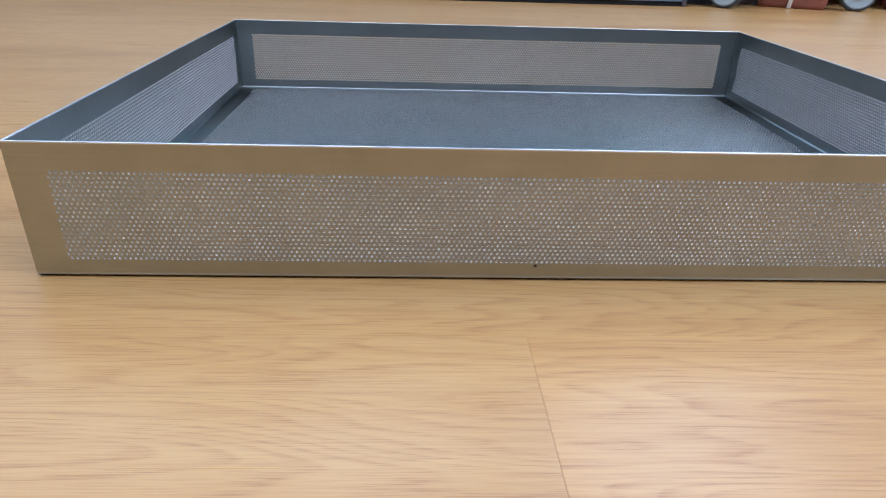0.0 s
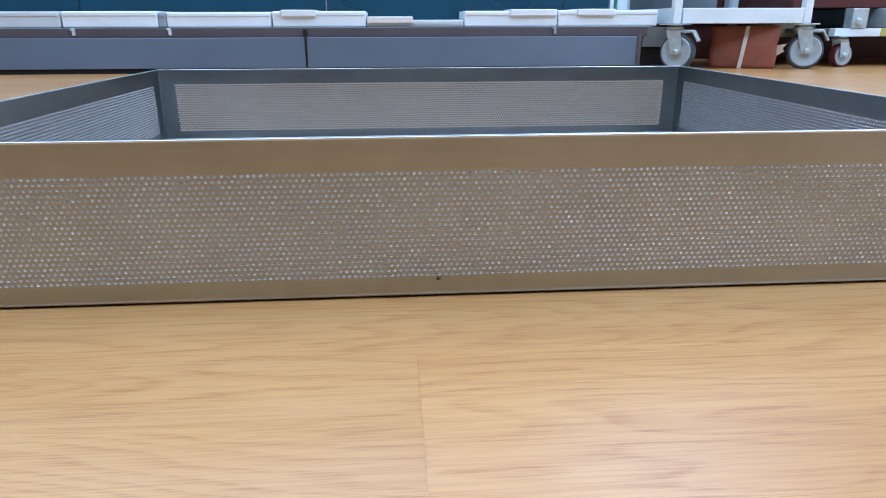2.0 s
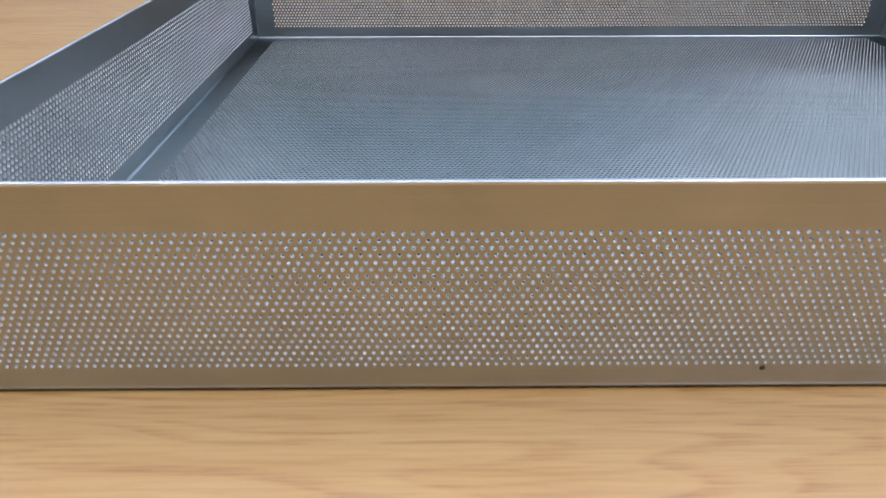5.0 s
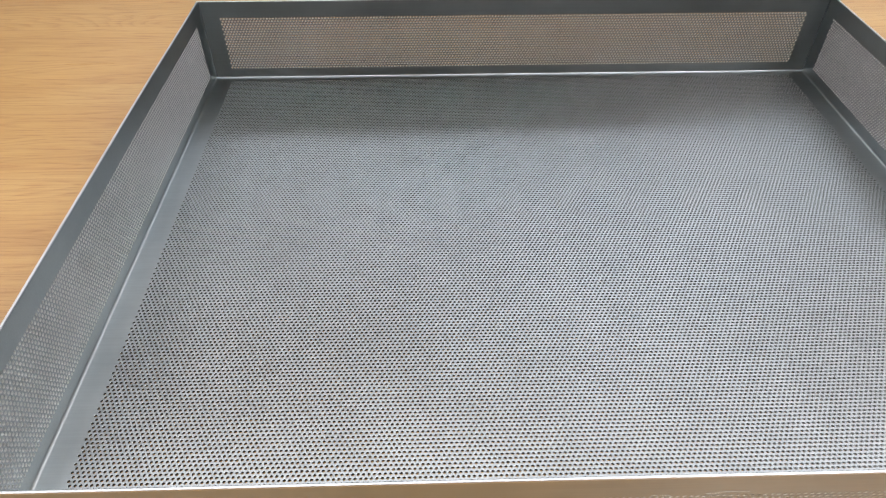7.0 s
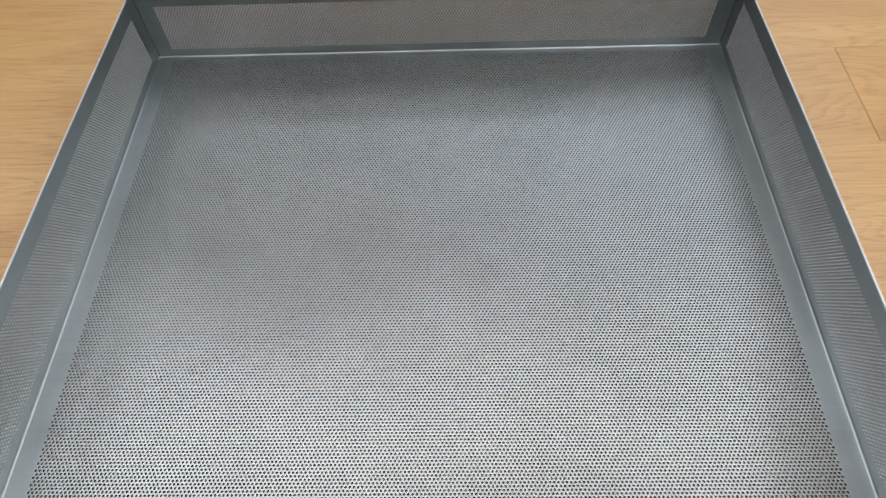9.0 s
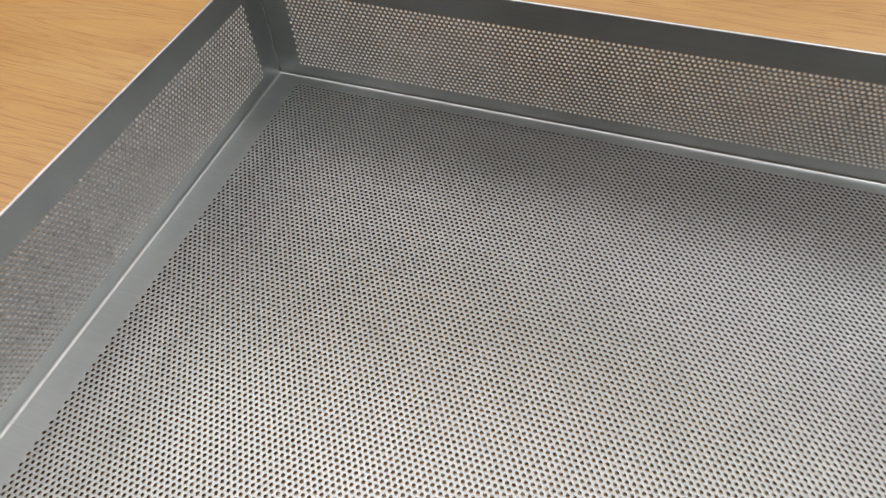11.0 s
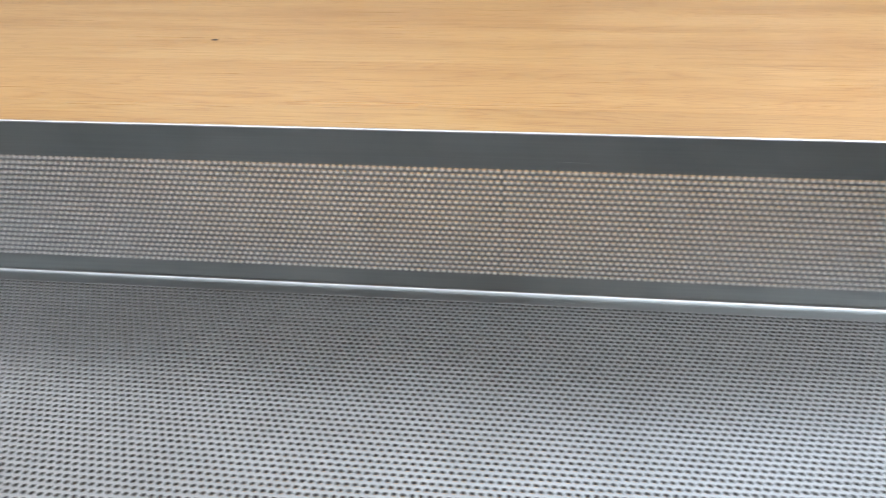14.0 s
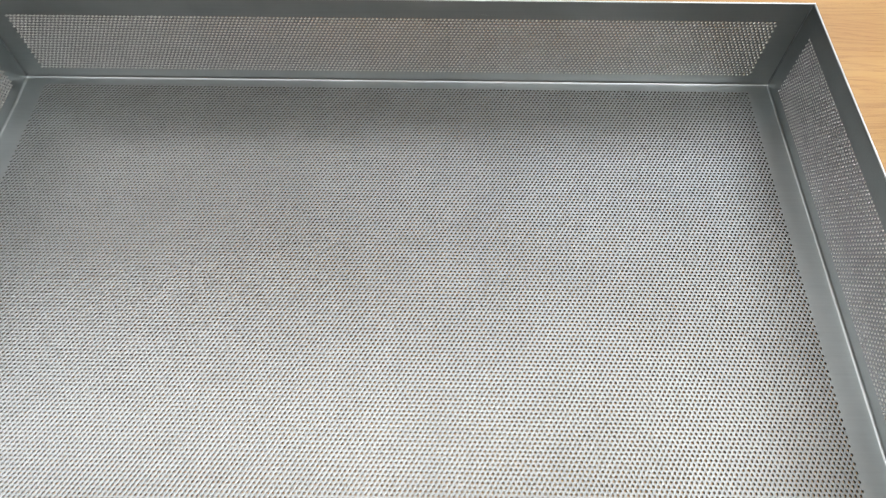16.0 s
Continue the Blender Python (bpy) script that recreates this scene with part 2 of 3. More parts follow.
def mesh_from(name, verts, sets, mats, parent, label=""):
    """A mesh of triangles given as sets of (triangles, shaded smooth, material slot)."""
    tris = np.concatenate([t for t, _, _ in sets])
    me = bpy.data.meshes.new(name)
    me.vertices.add(len(verts))
    me.vertices.foreach_set("co", verts.astype(np.float32).ravel())
    me.loops.add(tris.size)
    me.loops.foreach_set("vertex_index", tris.astype(np.int32).ravel())
    me.polygons.add(len(tris))
    me.polygons.foreach_set("loop_start", np.arange(0, tris.size, 3, dtype=np.int32))
    me.polygons.foreach_set("use_smooth", np.concatenate([np.full(len(t), k) for t, k, _ in sets]))
    for mat in mats:
        me.materials.append(mat)
    me.polygons.foreach_set("material_index", np.concatenate([np.full(len(t), k, dtype=np.int32) for t, _, k in sets]))
    me.update(calc_edges=True)
    ob = new(name, me)
    ob.parent = parent
    if label:
        tagged(ob, label)
    return ob


# ---------------------------------------------------------------- room
def wall(name, x0, x1, y0, y1, z0, z1, mat):
    return tagged(part(name, box(x0, x1, y0, y1, z0, z1), mat), kind="structure", label="plain painted room wall", category="wall")


T_WALL = 0.12
wall("wall_south", ROOM_X0, ROOM_X1, ROOM_Y0 - T_WALL, ROOM_Y0, -0.02, ROOM_H, DULL_WALL)
wall("wall_north", ROOM_X0, ROOM_X1, ROOM_Y1, ROOM_Y1 + T_WALL, -0.02, ROOM_H, NORTH)
wall("wall_west", ROOM_X0 - T_WALL, ROOM_X0, ROOM_Y0 - T_WALL, ROOM_Y1 + T_WALL, -0.02, ROOM_H, DULL_WALL)
wall("wall_east", ROOM_X1, ROOM_X1 + T_WALL, ROOM_Y0 - T_WALL, ROOM_Y1 + T_WALL, -0.02, ROOM_H, PLASTER)
tagged(part("ceiling", box(ROOM_X0 - T_WALL, ROOM_X1 + T_WALL, ROOM_Y0 - T_WALL, ROOM_Y1 + T_WALL, ROOM_H, ROOM_H + 0.1), CEILING),
       "plain grey painted ceiling above the room", "ceiling", kind="structure")

# ---------------------------------------------------------------- the tray
TRAY_W, TRAY_D, TRAY_H = 0.6212, 0.498, 0.0823
SHEET, PITCH = 0.0016, 0.003
BEND = 0.0018          # inner radius of the bottom bend
BASE = 0.0003          # underside of the floor sheet
BASE_HOLE, WALL_HOLE = 0.00182, 0.00188
BASE_ROLL, WALL_ROLL = 0.00009, 0.00014   # the rolled edge that the punch leaves inside the tray
SIDES = 8


def cell():
    """One hexagonal cell with a round hole: corner places and the triangles between hexagon and hole."""
    ha = np.radians(30 + 60 * np.arange(6))
    ca = np.radians(12 + 360 / SIDES * np.arange(SIDES))
    hexa = np.c_[np.cos(ha), np.sin(ha)] * PITCH / math.sqrt(3)
    ring = np.c_[np.cos(ca), np.sin(ca)]
    tris, i, j = [], 0, 0
    while i < 6 or j < SIDES:
        out_next = ha[i % 6] + (2 * math.pi if i >= 6 else 0) + radians(60)
        in_next = ca[j % SIDES] + (2 * math.pi if j >= SIDES else 0) + 2 * math.pi / SIDES
        if j >= SIDES or (i < 6 and out_next <= in_next):
            tris.append((i % 6, (i + 1) % 6, 6 + j % SIDES))
            i += 1
        else:
            tris.append((i % 6, 6 + (j + 1) % SIDES, 6 + j % SIDES))
            j += 1
    return hexa, ring, np.array(tris)


def perforated(u0, v0, per_row, rows, ul, ur, vb, vt, both, hole, roll, joint=None):
    """A sheet in (u, v), face at w = 0, back at w = -SHEET: verts, triangles of the flat, the bores, the rolled edges.
    joint: the column where the punching was set anew, a little off the pitch."""
    hexa, ring, tri = cell()
    step = PITCH * math.sqrt(3) / 2
    jj, ii = np.meshgrid(np.arange(rows), np.arange(per_row), indexing="ij")
    cu = u0 + ii.ravel() * PITCH + (jj.ravel() % 2) * PITCH / 2
    cv = v0 + jj.ravel() * step
    off = np.zeros(len(cu))
    if joint is not None:
        off[np.abs(ii.ravel() - joint) < 0.5] = 0.00035
    n = len(cu)
    mid = np.c_[cu, cv][:, None, :]
    hub = np.c_[cu + off, cv][:, None, :]
    wide, bore = ring * (hole / 2 + roll), ring * hole / 2
    # rings of each hole from the face to the back
    # the punch leaves the holes of the walls a little narrower on the outside
    levels = [(wide, 0.0), (bore, -roll * 1.6)]
    levels += [(ring * (hole / 2 - 0.0002), -SHEET + 0.00012), (ring * (hole / 2 - 0.0001), -SHEET)] if both else [(bore, -SHEET)]
    blocks = [np.concatenate([mid + hexa, np.zeros((n, 6, 1))], axis=2)]
    for shape, w in levels:
        blocks.append(np.concatenate([hub + shape, np.full((n, SIDES, 1), w)], axis=2))
    if both:
        blocks.append(np.concatenate([mid + hexa, np.full((n, 6, 1), -SHEET)], axis=2))
    cells = np.concatenate(blocks, axis=1)
    k = cells.shape[1]
    base = (np.arange(n) * k)[:, None, None]
    flat = [(tri[None] + base).reshape(-1, 3)]
    if both:
        last = 6 + SIDES * (len(levels) - 1)
        back = np.where(tri < 6, tri + last + SIDES, tri - 6 + last)
        flat.append((back[None, :, ::-1] + base).reshape(-1, 3))
    p, q = np.arange(SIDES), (np.arange(SIDES) + 1) % SIDES
    tubes = []
    for level in range(len(levels) - 1):
        a, b = 6 + level * SIDES, 6 + (level + 1) * SIDES
        tubes.append(np.r_[np.c_[a + p, a + q, b + q], np.c_[a + p, b + q, b + p]])
    bores = (tubes.pop(1)[None] + base).reshape(-1, 3)
    rolls = (np.concatenate(tubes)[None] + base).reshape(-1, 3)
    verts = [cells.reshape(-1, 3)]
    # margins between the zigzag edge of the cells and the plain border
    r, h = PITCH / 2, PITCH / math.sqrt(3) / 2
    left, right = [], []
    for j in range(rows):
        s, v = u0 + (j % 2) * r, v0 + j * step
        e = s + (per_row - 1) * PITCH
        left += [(s - r, v - h), (s - r, v + h)]
        right += [(e + r, v - h), (e + r, v + h)]
    quads = []
    for edge, lim, flip in ((left, ul, False), (right, ur, True)):
        for p, q in zip(edge, edge[1:]):
            quad = [(lim, p[1]), p, q, (lim, q[1])]
            quads.append(quad[::-1] if flip else quad)
    for j, lim, sign, flip in ((0, vb, -1, False), (rows - 1, vt, 1, True)):
        s, v = u0 + (j % 2) * r, v0 + j * step
        edge = [(ul, v + sign * h), (s - r, v + sign * h)]
        for i in range(per_row):
            edge += [(s + i * PITCH, v + sign * 2 * h), (s + i * PITCH + r, v + sign * h)]
        edge.append((ur, v + sign * h))
        for p, q in zip(edge, edge[1:]):
            quad = [(p[0], lim), (q[0], lim), q, p]
            quads.append(quad[::-1] if flip else quad)
    qv = np.array(quads).reshape(-1, 2)
    count = n * k
    q = np.arange(len(quads))[:, None] * 4
    qt = np.r_[q + [0, 1, 2], q + [0, 2, 3]]
    verts.append(np.c_[qv, np.zeros(len(qv))])
    flat.append(qt + count)
    if both:
        count += len(qv)
        verts.append(np.c_[qv, np.full(len(qv), -SHEET)])
        flat.append(qt[:, ::-1] + count)
    return np.concatenate(verts), np.concatenate(flat), bores, rolls


def placed(verts, origin, u, v, w):
    return np.array(origin) + verts[:, :1] * np.array(u) + verts[:, 1:2] * np.array(v) + verts[:, 2:] * np.array(w)


def strip(profile, length, origin, u, v, w, pieces=24):
    """A profile of (v, w) points drawn along u from 0 to length: verts and triangles."""
    pts = np.array([(s, pv, pw) for s in np.linspace(0.0, length, pieces + 1) for pv, pw in profile])
    n = len(profile)
    t = []
    for k in range(pieces):
        for i in range(n - 1):
            a, b = k * n + i, (k + 1) * n + i
            t += [(a, b, b + 1), (a, b + 1, a + 1)]
    return placed(pts, origin, u, v, w), np.array(t)


def leaned(verts):
    """The side walls lean out a little towards the top, most of all near the front."""
    x, y, z = verts[:, 0], verts[:, 1], verts[:, 2]
    k = np.clip((TRAY_D - y) / 0.22, 0, 1)
    out = verts.copy()
    out[:, 0] = x + LEAN * (x / (TRAY_W / 2)) * np.clip(z / TRAY_H, 0, 1) * k * k * (3 - 2 * k)
    return out


LEAN = 0.0016


def bar(name, bm, mat, tray, label, at):
    """A long strip of the tray's edge, cut along its length so that it follows the lean."""
    bm.transform(at)
    long = [e for e in bm.edges if e.calc_length() > 0.3]
    bmesh.ops.subdivide_edges(bm, edges=long, cuts=20)
    pts = leaned(np.array([v.co[:] for v in bm.verts]))
    for v, p in zip(bm.verts, pts):
        v.co = p
    return smooth(part(name, bm, mat, tray, label))


def build_tray():
    tray = thing("perforated_tray", (0, 0, 0), "shallow brushed stainless steel tray with perforated walls on wooden floor", "tray")
    hx, top = TRAY_W / 2, BASE + SHEET
    inx, iny = hx - SHEET, TRAY_D - SHEET
    step = PITCH * math.sqrt(3) / 2
    # base sheet, face up
    rows = 184
    v0 = TRAY_D / 2 - (rows - 1) * step / 2
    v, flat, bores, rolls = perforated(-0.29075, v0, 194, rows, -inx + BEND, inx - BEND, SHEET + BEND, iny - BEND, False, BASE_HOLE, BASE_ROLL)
    # base bores take the darkened steel, wall bores the brighter one
    mesh_from("base_sheet", placed(v, (0, 0, top), (1, 0, 0), (0, 1, 0), (0, 0, 1)), [(flat, False, 0), (bores, True, 1), (rolls, True, 2)], [STEEL, SHADED_BORE, ROLLED], tray, "perforated steel base sheet")
    # the four walls: an origin at the left inner foot as seen from inside, u to the right, w inwards
    za, zb = 0.0128, TRAY_H - 0.0008
    gap = 0.0002
    sides = (
        ((-hx, iny, 0), (1, 0, 0), (0, -1, 0), TRAY_W, 0.01985, 194, 112, "back"),
        ((hx, SHEET, 0), (-1, 0, 0), (0, 1, 0), TRAY_W, 0.01985, 194, 112, "front"),
        ((-inx, SHEET + gap, 0), (0, 1, 0), (1, 0, 0), TRAY_D - 2 * SHEET - 2 * gap, 0.0173, 153, 38, "left"),
        ((inx, iny - gap, 0), (0, -1, 0), (-1, 0, 0), TRAY_D - 2 * SHEET - 2 * gap, 0.0173, 153, 112, "right"),
    )
    for origin, u, w, length, first, per_row, joint, side in sides:
        up = (0, 0, 1)
        v, flat, bores, rolls = perforated(first, za, per_row, 21, 0.0, length, top + BEND, zb, True, WALL_HOLE, WALL_ROLL, joint)
        vs, bends = [placed(v, origin, u, up, w)], []
        count = len(v)
        arc = [radians(90 * i / 8) for i in range(9)]
        inner = [(top + BEND - BEND * math.sin(a), BEND - BEND * math.cos(a)) for a in arc]
        outer_r = BEND + SHEET
        outer = [(top + BEND - outer_r * math.sin(a), BEND - outer_r * math.cos(a)) for a in arc][::-1]
        for profile in (inner, outer):
            pv, pt = strip(profile, length, origin, u, up, w)
            vs.append(pv)
            bends.append(pt[:, ::-1] + count)
            count += len(pv)
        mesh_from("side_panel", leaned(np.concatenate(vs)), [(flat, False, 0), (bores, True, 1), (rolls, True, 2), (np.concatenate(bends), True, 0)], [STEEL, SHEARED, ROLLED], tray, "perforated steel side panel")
        # the bare sheet edge along the top, rounded by deburring
        long = side in ("back", "front")
        s = TRAY_W / 2 + 0.0001 if long else TRAY_D / 2 - SHEET - 0.0002
        turn = {"back": 0, "front": 180, "left": 90, "right": -90}[side]
        at = pose(*{"back": (0, TRAY_D, TRAY_H), "front": (0, 0, TRAY_H), "left": (-hx, TRAY_D / 2, TRAY_H), "right": (hx, TRAY_D / 2, TRAY_H)}[side]) @ pose(0, 0, 0, 0, 0, turn)
        bar("rim", box(-s, s, -SHEET + 0.0001, 0.00008, -0.0013, 0.0, 0.0005, 4), BRIGHT_STEEL, tray, "bright bare sheet edge", at)
        if not long:
            bar("hem", box(-s, s, 0.0001, 0.0009, -0.0155, -0.0015, 0.0003, 2), STEEL, tray, "folded hem below the rim", at)
    # welded inner corners, a small fillet with the seam down its middle
    for cx in (-1, 1):
        for cy in (0, 1):
            bm = bmesh.new()
            r, lines = 0.0012, []
            for z in np.linspace(top + BEND * 0.6, TRAY_H - 0.0016, 9):
                ring = []
                for i in range(9):
                    a = radians(90 * i / 8)
                    dip = 0.00022 if i == 4 else 0.0
                    dx, dy = r - (r + dip) * math.cos(a), r - (r + dip) * math.sin(a)
                    ring.append((cx * (inx - dx), (iny - dy) if cy else (SHEET + dy), z))
                lines.append([bm.verts.new(p) for p in leaned(np.array(ring))])
            for one, two in zip(lines, lines[1:]):
                for i in range(8):
                    bm.faces.new((one[i], one[i + 1], two[i + 1], two[i]))
            bmesh.ops.recalc_face_normals(bm, faces=bm.faces)
            smooth(part("corner_weld", bm, WELD, tray, "ground weld seam in the corner"))
    speck = part("speck", lathe([(0.0011, 0.0), (0.001, 0.00012), (0.0003, 0.0002)], 10, "Y"), SOOT, tray, "small dark speck on the steel")
    speck.matrix_local = pose(-0.019, 0.0, 0.0103, 0, 0, 180)
    # short scratches: on the front above the holes, inside on the back wall, on the base by the bend
    for at, length, turn in (((0.0415, -0.00002, 0.0682), 0.015, (0, -1, 0)), ((0.010, -0.00002, 0.0663), 0.009, (0, 2, 0)), ((0.033, -0.00002, 0.0672), 0.006, (0, 1, 0)),
                             ((0.073, iny, 0.0697), 0.014, (0, 1, 0)), ((0.081, 0.4925, top), 0.028, (0, 0, -6)), ((0.074, 0.4910, top), 0.013, (0, 0, -9))):
        part("scratch", moved(box(-length / 2, length / 2, -0.00005, 0.00005, -0.00005, 0.00005), pose(*at, *turn)), ROLLED, tray, "fine bright scratch")
    return tray


build_tray()


# ---------------------------------------------------------------- rack behind
RACK_Y = 1.635


def build_rack():
    x0, x1 = -2.3, 0.678
    rack = thing("shelving_rack", (0, RACK_Y, 0), "low slate-grey shelving rack with a plinth and dark blue back panels", "rack")
    split = -0.277
    for a, b in ((x0, split - 0.002), (split + 0.002, x1)):
        part("plinth_panel", box(a, b, 0, 0.02, 0.013, 0.094, 0.0015), PLINTH, rack, "slate-grey plinth panel")
    part("foot_recess", box(x0, x1 - 0.01, 0.006, 0.4, 0.0, 0.0128), BLACK, rack, "black recessed foot under the plinth")
    part("seam_clip", join(box(split - 0.006, split + 0.006, -0.003, 0.004, 0.098, 0.116, 0.0015), box(split - 0.003, split + 0.003, -0.0022, 0.01, 0.014, 0.097, 0.0008)), BLACK, rack, "black joint clip")
    part("end_post", box(x1 - 0.012, x1, -0.004, 0.016, 0.001, 0.097, 0.002), SHELF_EDGE, rack, "dark end post of the plinth")
    part("shelf_edge", box(x0, x1 + 0.02, 0.012, 0.036, 0.0945, 0.1195, 0.0015), SHELF_EDGE, rack, "dark brown shelf edge")
    part("shelf_board", box(x0, x1 + 0.03, 0.012, 0.45, 0.1195, 0.1212), GREY_PANEL, rack, "grey shelf board")
    # the blue panels above the navy ones are unseen, added to tint the tray's reflections
    for a, b, c in ((x0, -0.955, 0.6), (-0.952, -0.235, 0.75), (-0.232, 0.49, 0.95)):
        part("back_panel", box(a, b, 0.20, 0.22, 0.1215, 0.26, 0.002), PANEL, rack, "dark navy lower back panel")
        part("upper_panel", box(a, b, 0.20, 0.22, 0.2605, c, 0.002), BLUE, rack, "unseen blue panel added to shape the reflections in the tray")
    part("end_panel", box(0.493, 0.637, 0.20, 0.22, 0.1215, 0.26, 0.002), PANEL, rack, "dark navy lower end panel")
    part("upper_panel", box(0.493, 0.637, 0.20, 0.22, 0.2605, 0.95, 0.002), BLUE, rack, "unseen blue panel added to shape the reflections in the tray")
    part("upright", box(0.640, 0.652, 0.195, 0.22, 0.1213, 0.97, 0.002), WHITE_PAINT, rack, "white rack upright")
    part("upright", box(0.664, 0.695, 0.195, 0.22, 0.1213, 0.97, 0.002), WHITE_PAINT, rack, "white rack upright")
    part("green_strip", box(0.6525, 0.6635, 0.2, 0.22, 0.1213, 0.97), GREEN, rack, "dull green edge strip")
    for xa, clip_mat in ((-0.9, CARD_GREY), (-0.645, WHITE_PAINT), (0.426, HUB)):
        part("label_clip", join(box(xa - 0.003, xa + 0.004, 0.006, 0.013, 0.101, 0.118, 0.001), box(xa - 0.006, xa + 0.002, 0.004, 0.013, 0.114, 0.1192, 0.001)), clip_mat, rack, "pale shelf label clip")
    return rack


build_rack()


def carton(name, x0, x1, top, mat, label, lid=None, lid_mat=None, lip=0.0):
    """A shallow carton on the shelf, with folded front edge and, where it has one, a flap on top."""
    cx = (x0 + x1) / 2
    ob = thing(name, (cx, RACK_Y + 0.02, 0.1216), label, "carton", "cartons on the shelf")
    w, h = (x1 - x0) / 2, top - 0.1216
    body = box(-w, w, 0, 0.16, 0, h, 0.004, 3)
    part("body", body, mat, ob)
    part("front_lip", box(-w + 0.004, w - 0.004, -0.0022, 0.003, h - 0.012 - lip, h - 0.0035, 0.0012), mat, ob, "folded front lip")
    if lid:
        a, b, t = lid
        part("flap", box(a - cx, b - cx, -0.010, 0.10, t - 0.1216 - 0.018, t - 0.1216, 0.003, 3), lid_mat or mat, ob, "raised card flap")
    return ob


carton("carton", -1.24, -0.935, 0.1635, CARD_GREY, "shallow pale grey carton on the dark shelf")
carton("carton", -0.93, -0.676, 0.1640, CARD, "shallow white carton with a clean top edge on the shelf")
carton("carton", -0.6745, -0.6535, 0.1605, GREY_PANEL, "narrow grey-green carton wedged between white ones")
carton("carton", -0.652, -0.371, 0.1615, CARD, "long shallow white carton on the shelf")
carton("carton", -0.367, -0.109, 0.1635, CARD, "shallow white carton with a raised flap", (-0.342, -0.248, 0.1668))
carton("carton", -0.106, 0.165, 0.1400, CARD_GREY, "low grey carton with a cream flap", (-0.105, 0.022, 0.1490), CARD_CREAM)
carton("carton", 0.168, 0.434, 0.1635, CARD, "shallow white carton with a half-width flap on top", (0.297, 0.431, 0.1676))
carton("carton", 0.437, 0.728, 0.1655, CARD, "shallow white carton at the end of the shelf", (0.49, 0.60, 0.1682))


# ---------------------------------------------------------------- trolley with castors
def build_castor(at, turn, radius, tyre_mat, with_brake, width=0.03, label="zinc swivel castor with a grey nylon wheel"):
    """Wheel axis along local y; the fork rises to the top plate."""
    ob = thing("castor", at, label, "castor", turn=turn)
    r, w = radius, width / 2
    tyre = part("tyre", lathe([(r * 0.85, -w), (r * 0.95, -w), (r, -w * 0.6), (r, w * 0.6), (r * 0.95, w), (r * 0.85, w)], 40, "Y", True), tyre_mat, ob, "dark rubber tyre")
    hub = part("hub", lathe([(r * 0.20, -w * 1.15), (r * 0.26, -w * 0.9), (r * 0.62, -w * 0.7), (r * 0.78, -w * 1.04), (r * 0.865, -w * 1.04), (r * 0.865, w * 1.04), (r * 0.78, w * 1.04), (r * 0.62, w * 0.7), (r * 0.26, w * 0.9), (r * 0.20, w * 1.15)], 40), HUB, ob, "grey nylon hub")
    axle = part("axle", lathe([(0.005, -w - 0.010), (0.0085, -w - 0.009), (0.0085, -w - 0.005), (0.0085, w + 0.005), (0.0085, w + 0.009), (0.005, w + 0.010)], 12), ZINC, ob, "bright axle bolt")
    top = r * 1.22
    for side in (-1, 1):
        bm = bmesh.new()
        out = [(-0.012, -0.006), (0.012, -0.006), (0.016, 0.012), (0.008, top), (0.004 - r * 0.75, top), (-0.018, 0.012)]
        y = side * (w + 0.0035)
        lo = [bm.verts.new((x, y - 0.0012, z)) for x, z in out]
        hi = [bm.verts.new((x, y + 0.0012, z)) for x, z in out]
        bm.faces.new(lo)
        bm.faces.new(hi[::-1])
        for i in range(6):
            bm.faces.new((lo[i], hi[i], hi[(i + 1) % 6], lo[(i + 1) % 6]))
        bmesh.ops.recalc_face_normals(bm, faces=bm.faces)
        part("fork_plate", bm, ZINC, ob, "zinc fork plate")
    sx = -r * 0.28
    part("swivel_head", moved(lathe([(w + 0.006, 0), (w + 0.010, 0.003), (w + 0.010, 0.008), (w + 0.003, 0.011), (w + 0.003, 0.014)], 28, "Z"), pose(sx, 0, top - 0.001)), ZINC, ob, "zinc swivel bearing")
    part("top_plate", box(sx - 0.036, sx + 0.036, -0.032, 0.032, top + 0.013, top + 0.0165, 0.001), ZINC, ob, "zinc top plate")
    if with_brake:
        part("brake_lever", moved(join(box(-0.006, 0.03, -0.012, 0.012, -0.004, 0.004, 0.002), moved(box(-0.003, 0.032, -0.012, 0.012, -0.003, 0.003, 0.0025), pose(0.028, 0, 0, 0, 58, 0))), pose(sx + w + 0.012, 0, top - 0.004)), ZINC, ob, "bent brake lever")
    for o in (tyre, hub, axle):
        smooth(o)
    return ob


build_castor((0.788, 1.632, 0.0500), -44, 0.050, TYRE, True)
build_castor((1.176, 1.640, 0.0500), -16, 0.050, TYRE, True)
build_castor((0.788, 2.05, 0.0500), 20, 0.050, TYRE, False)
build_castor((1.172, 2.05, 0.0500), -30, 0.050, TYRE, False)


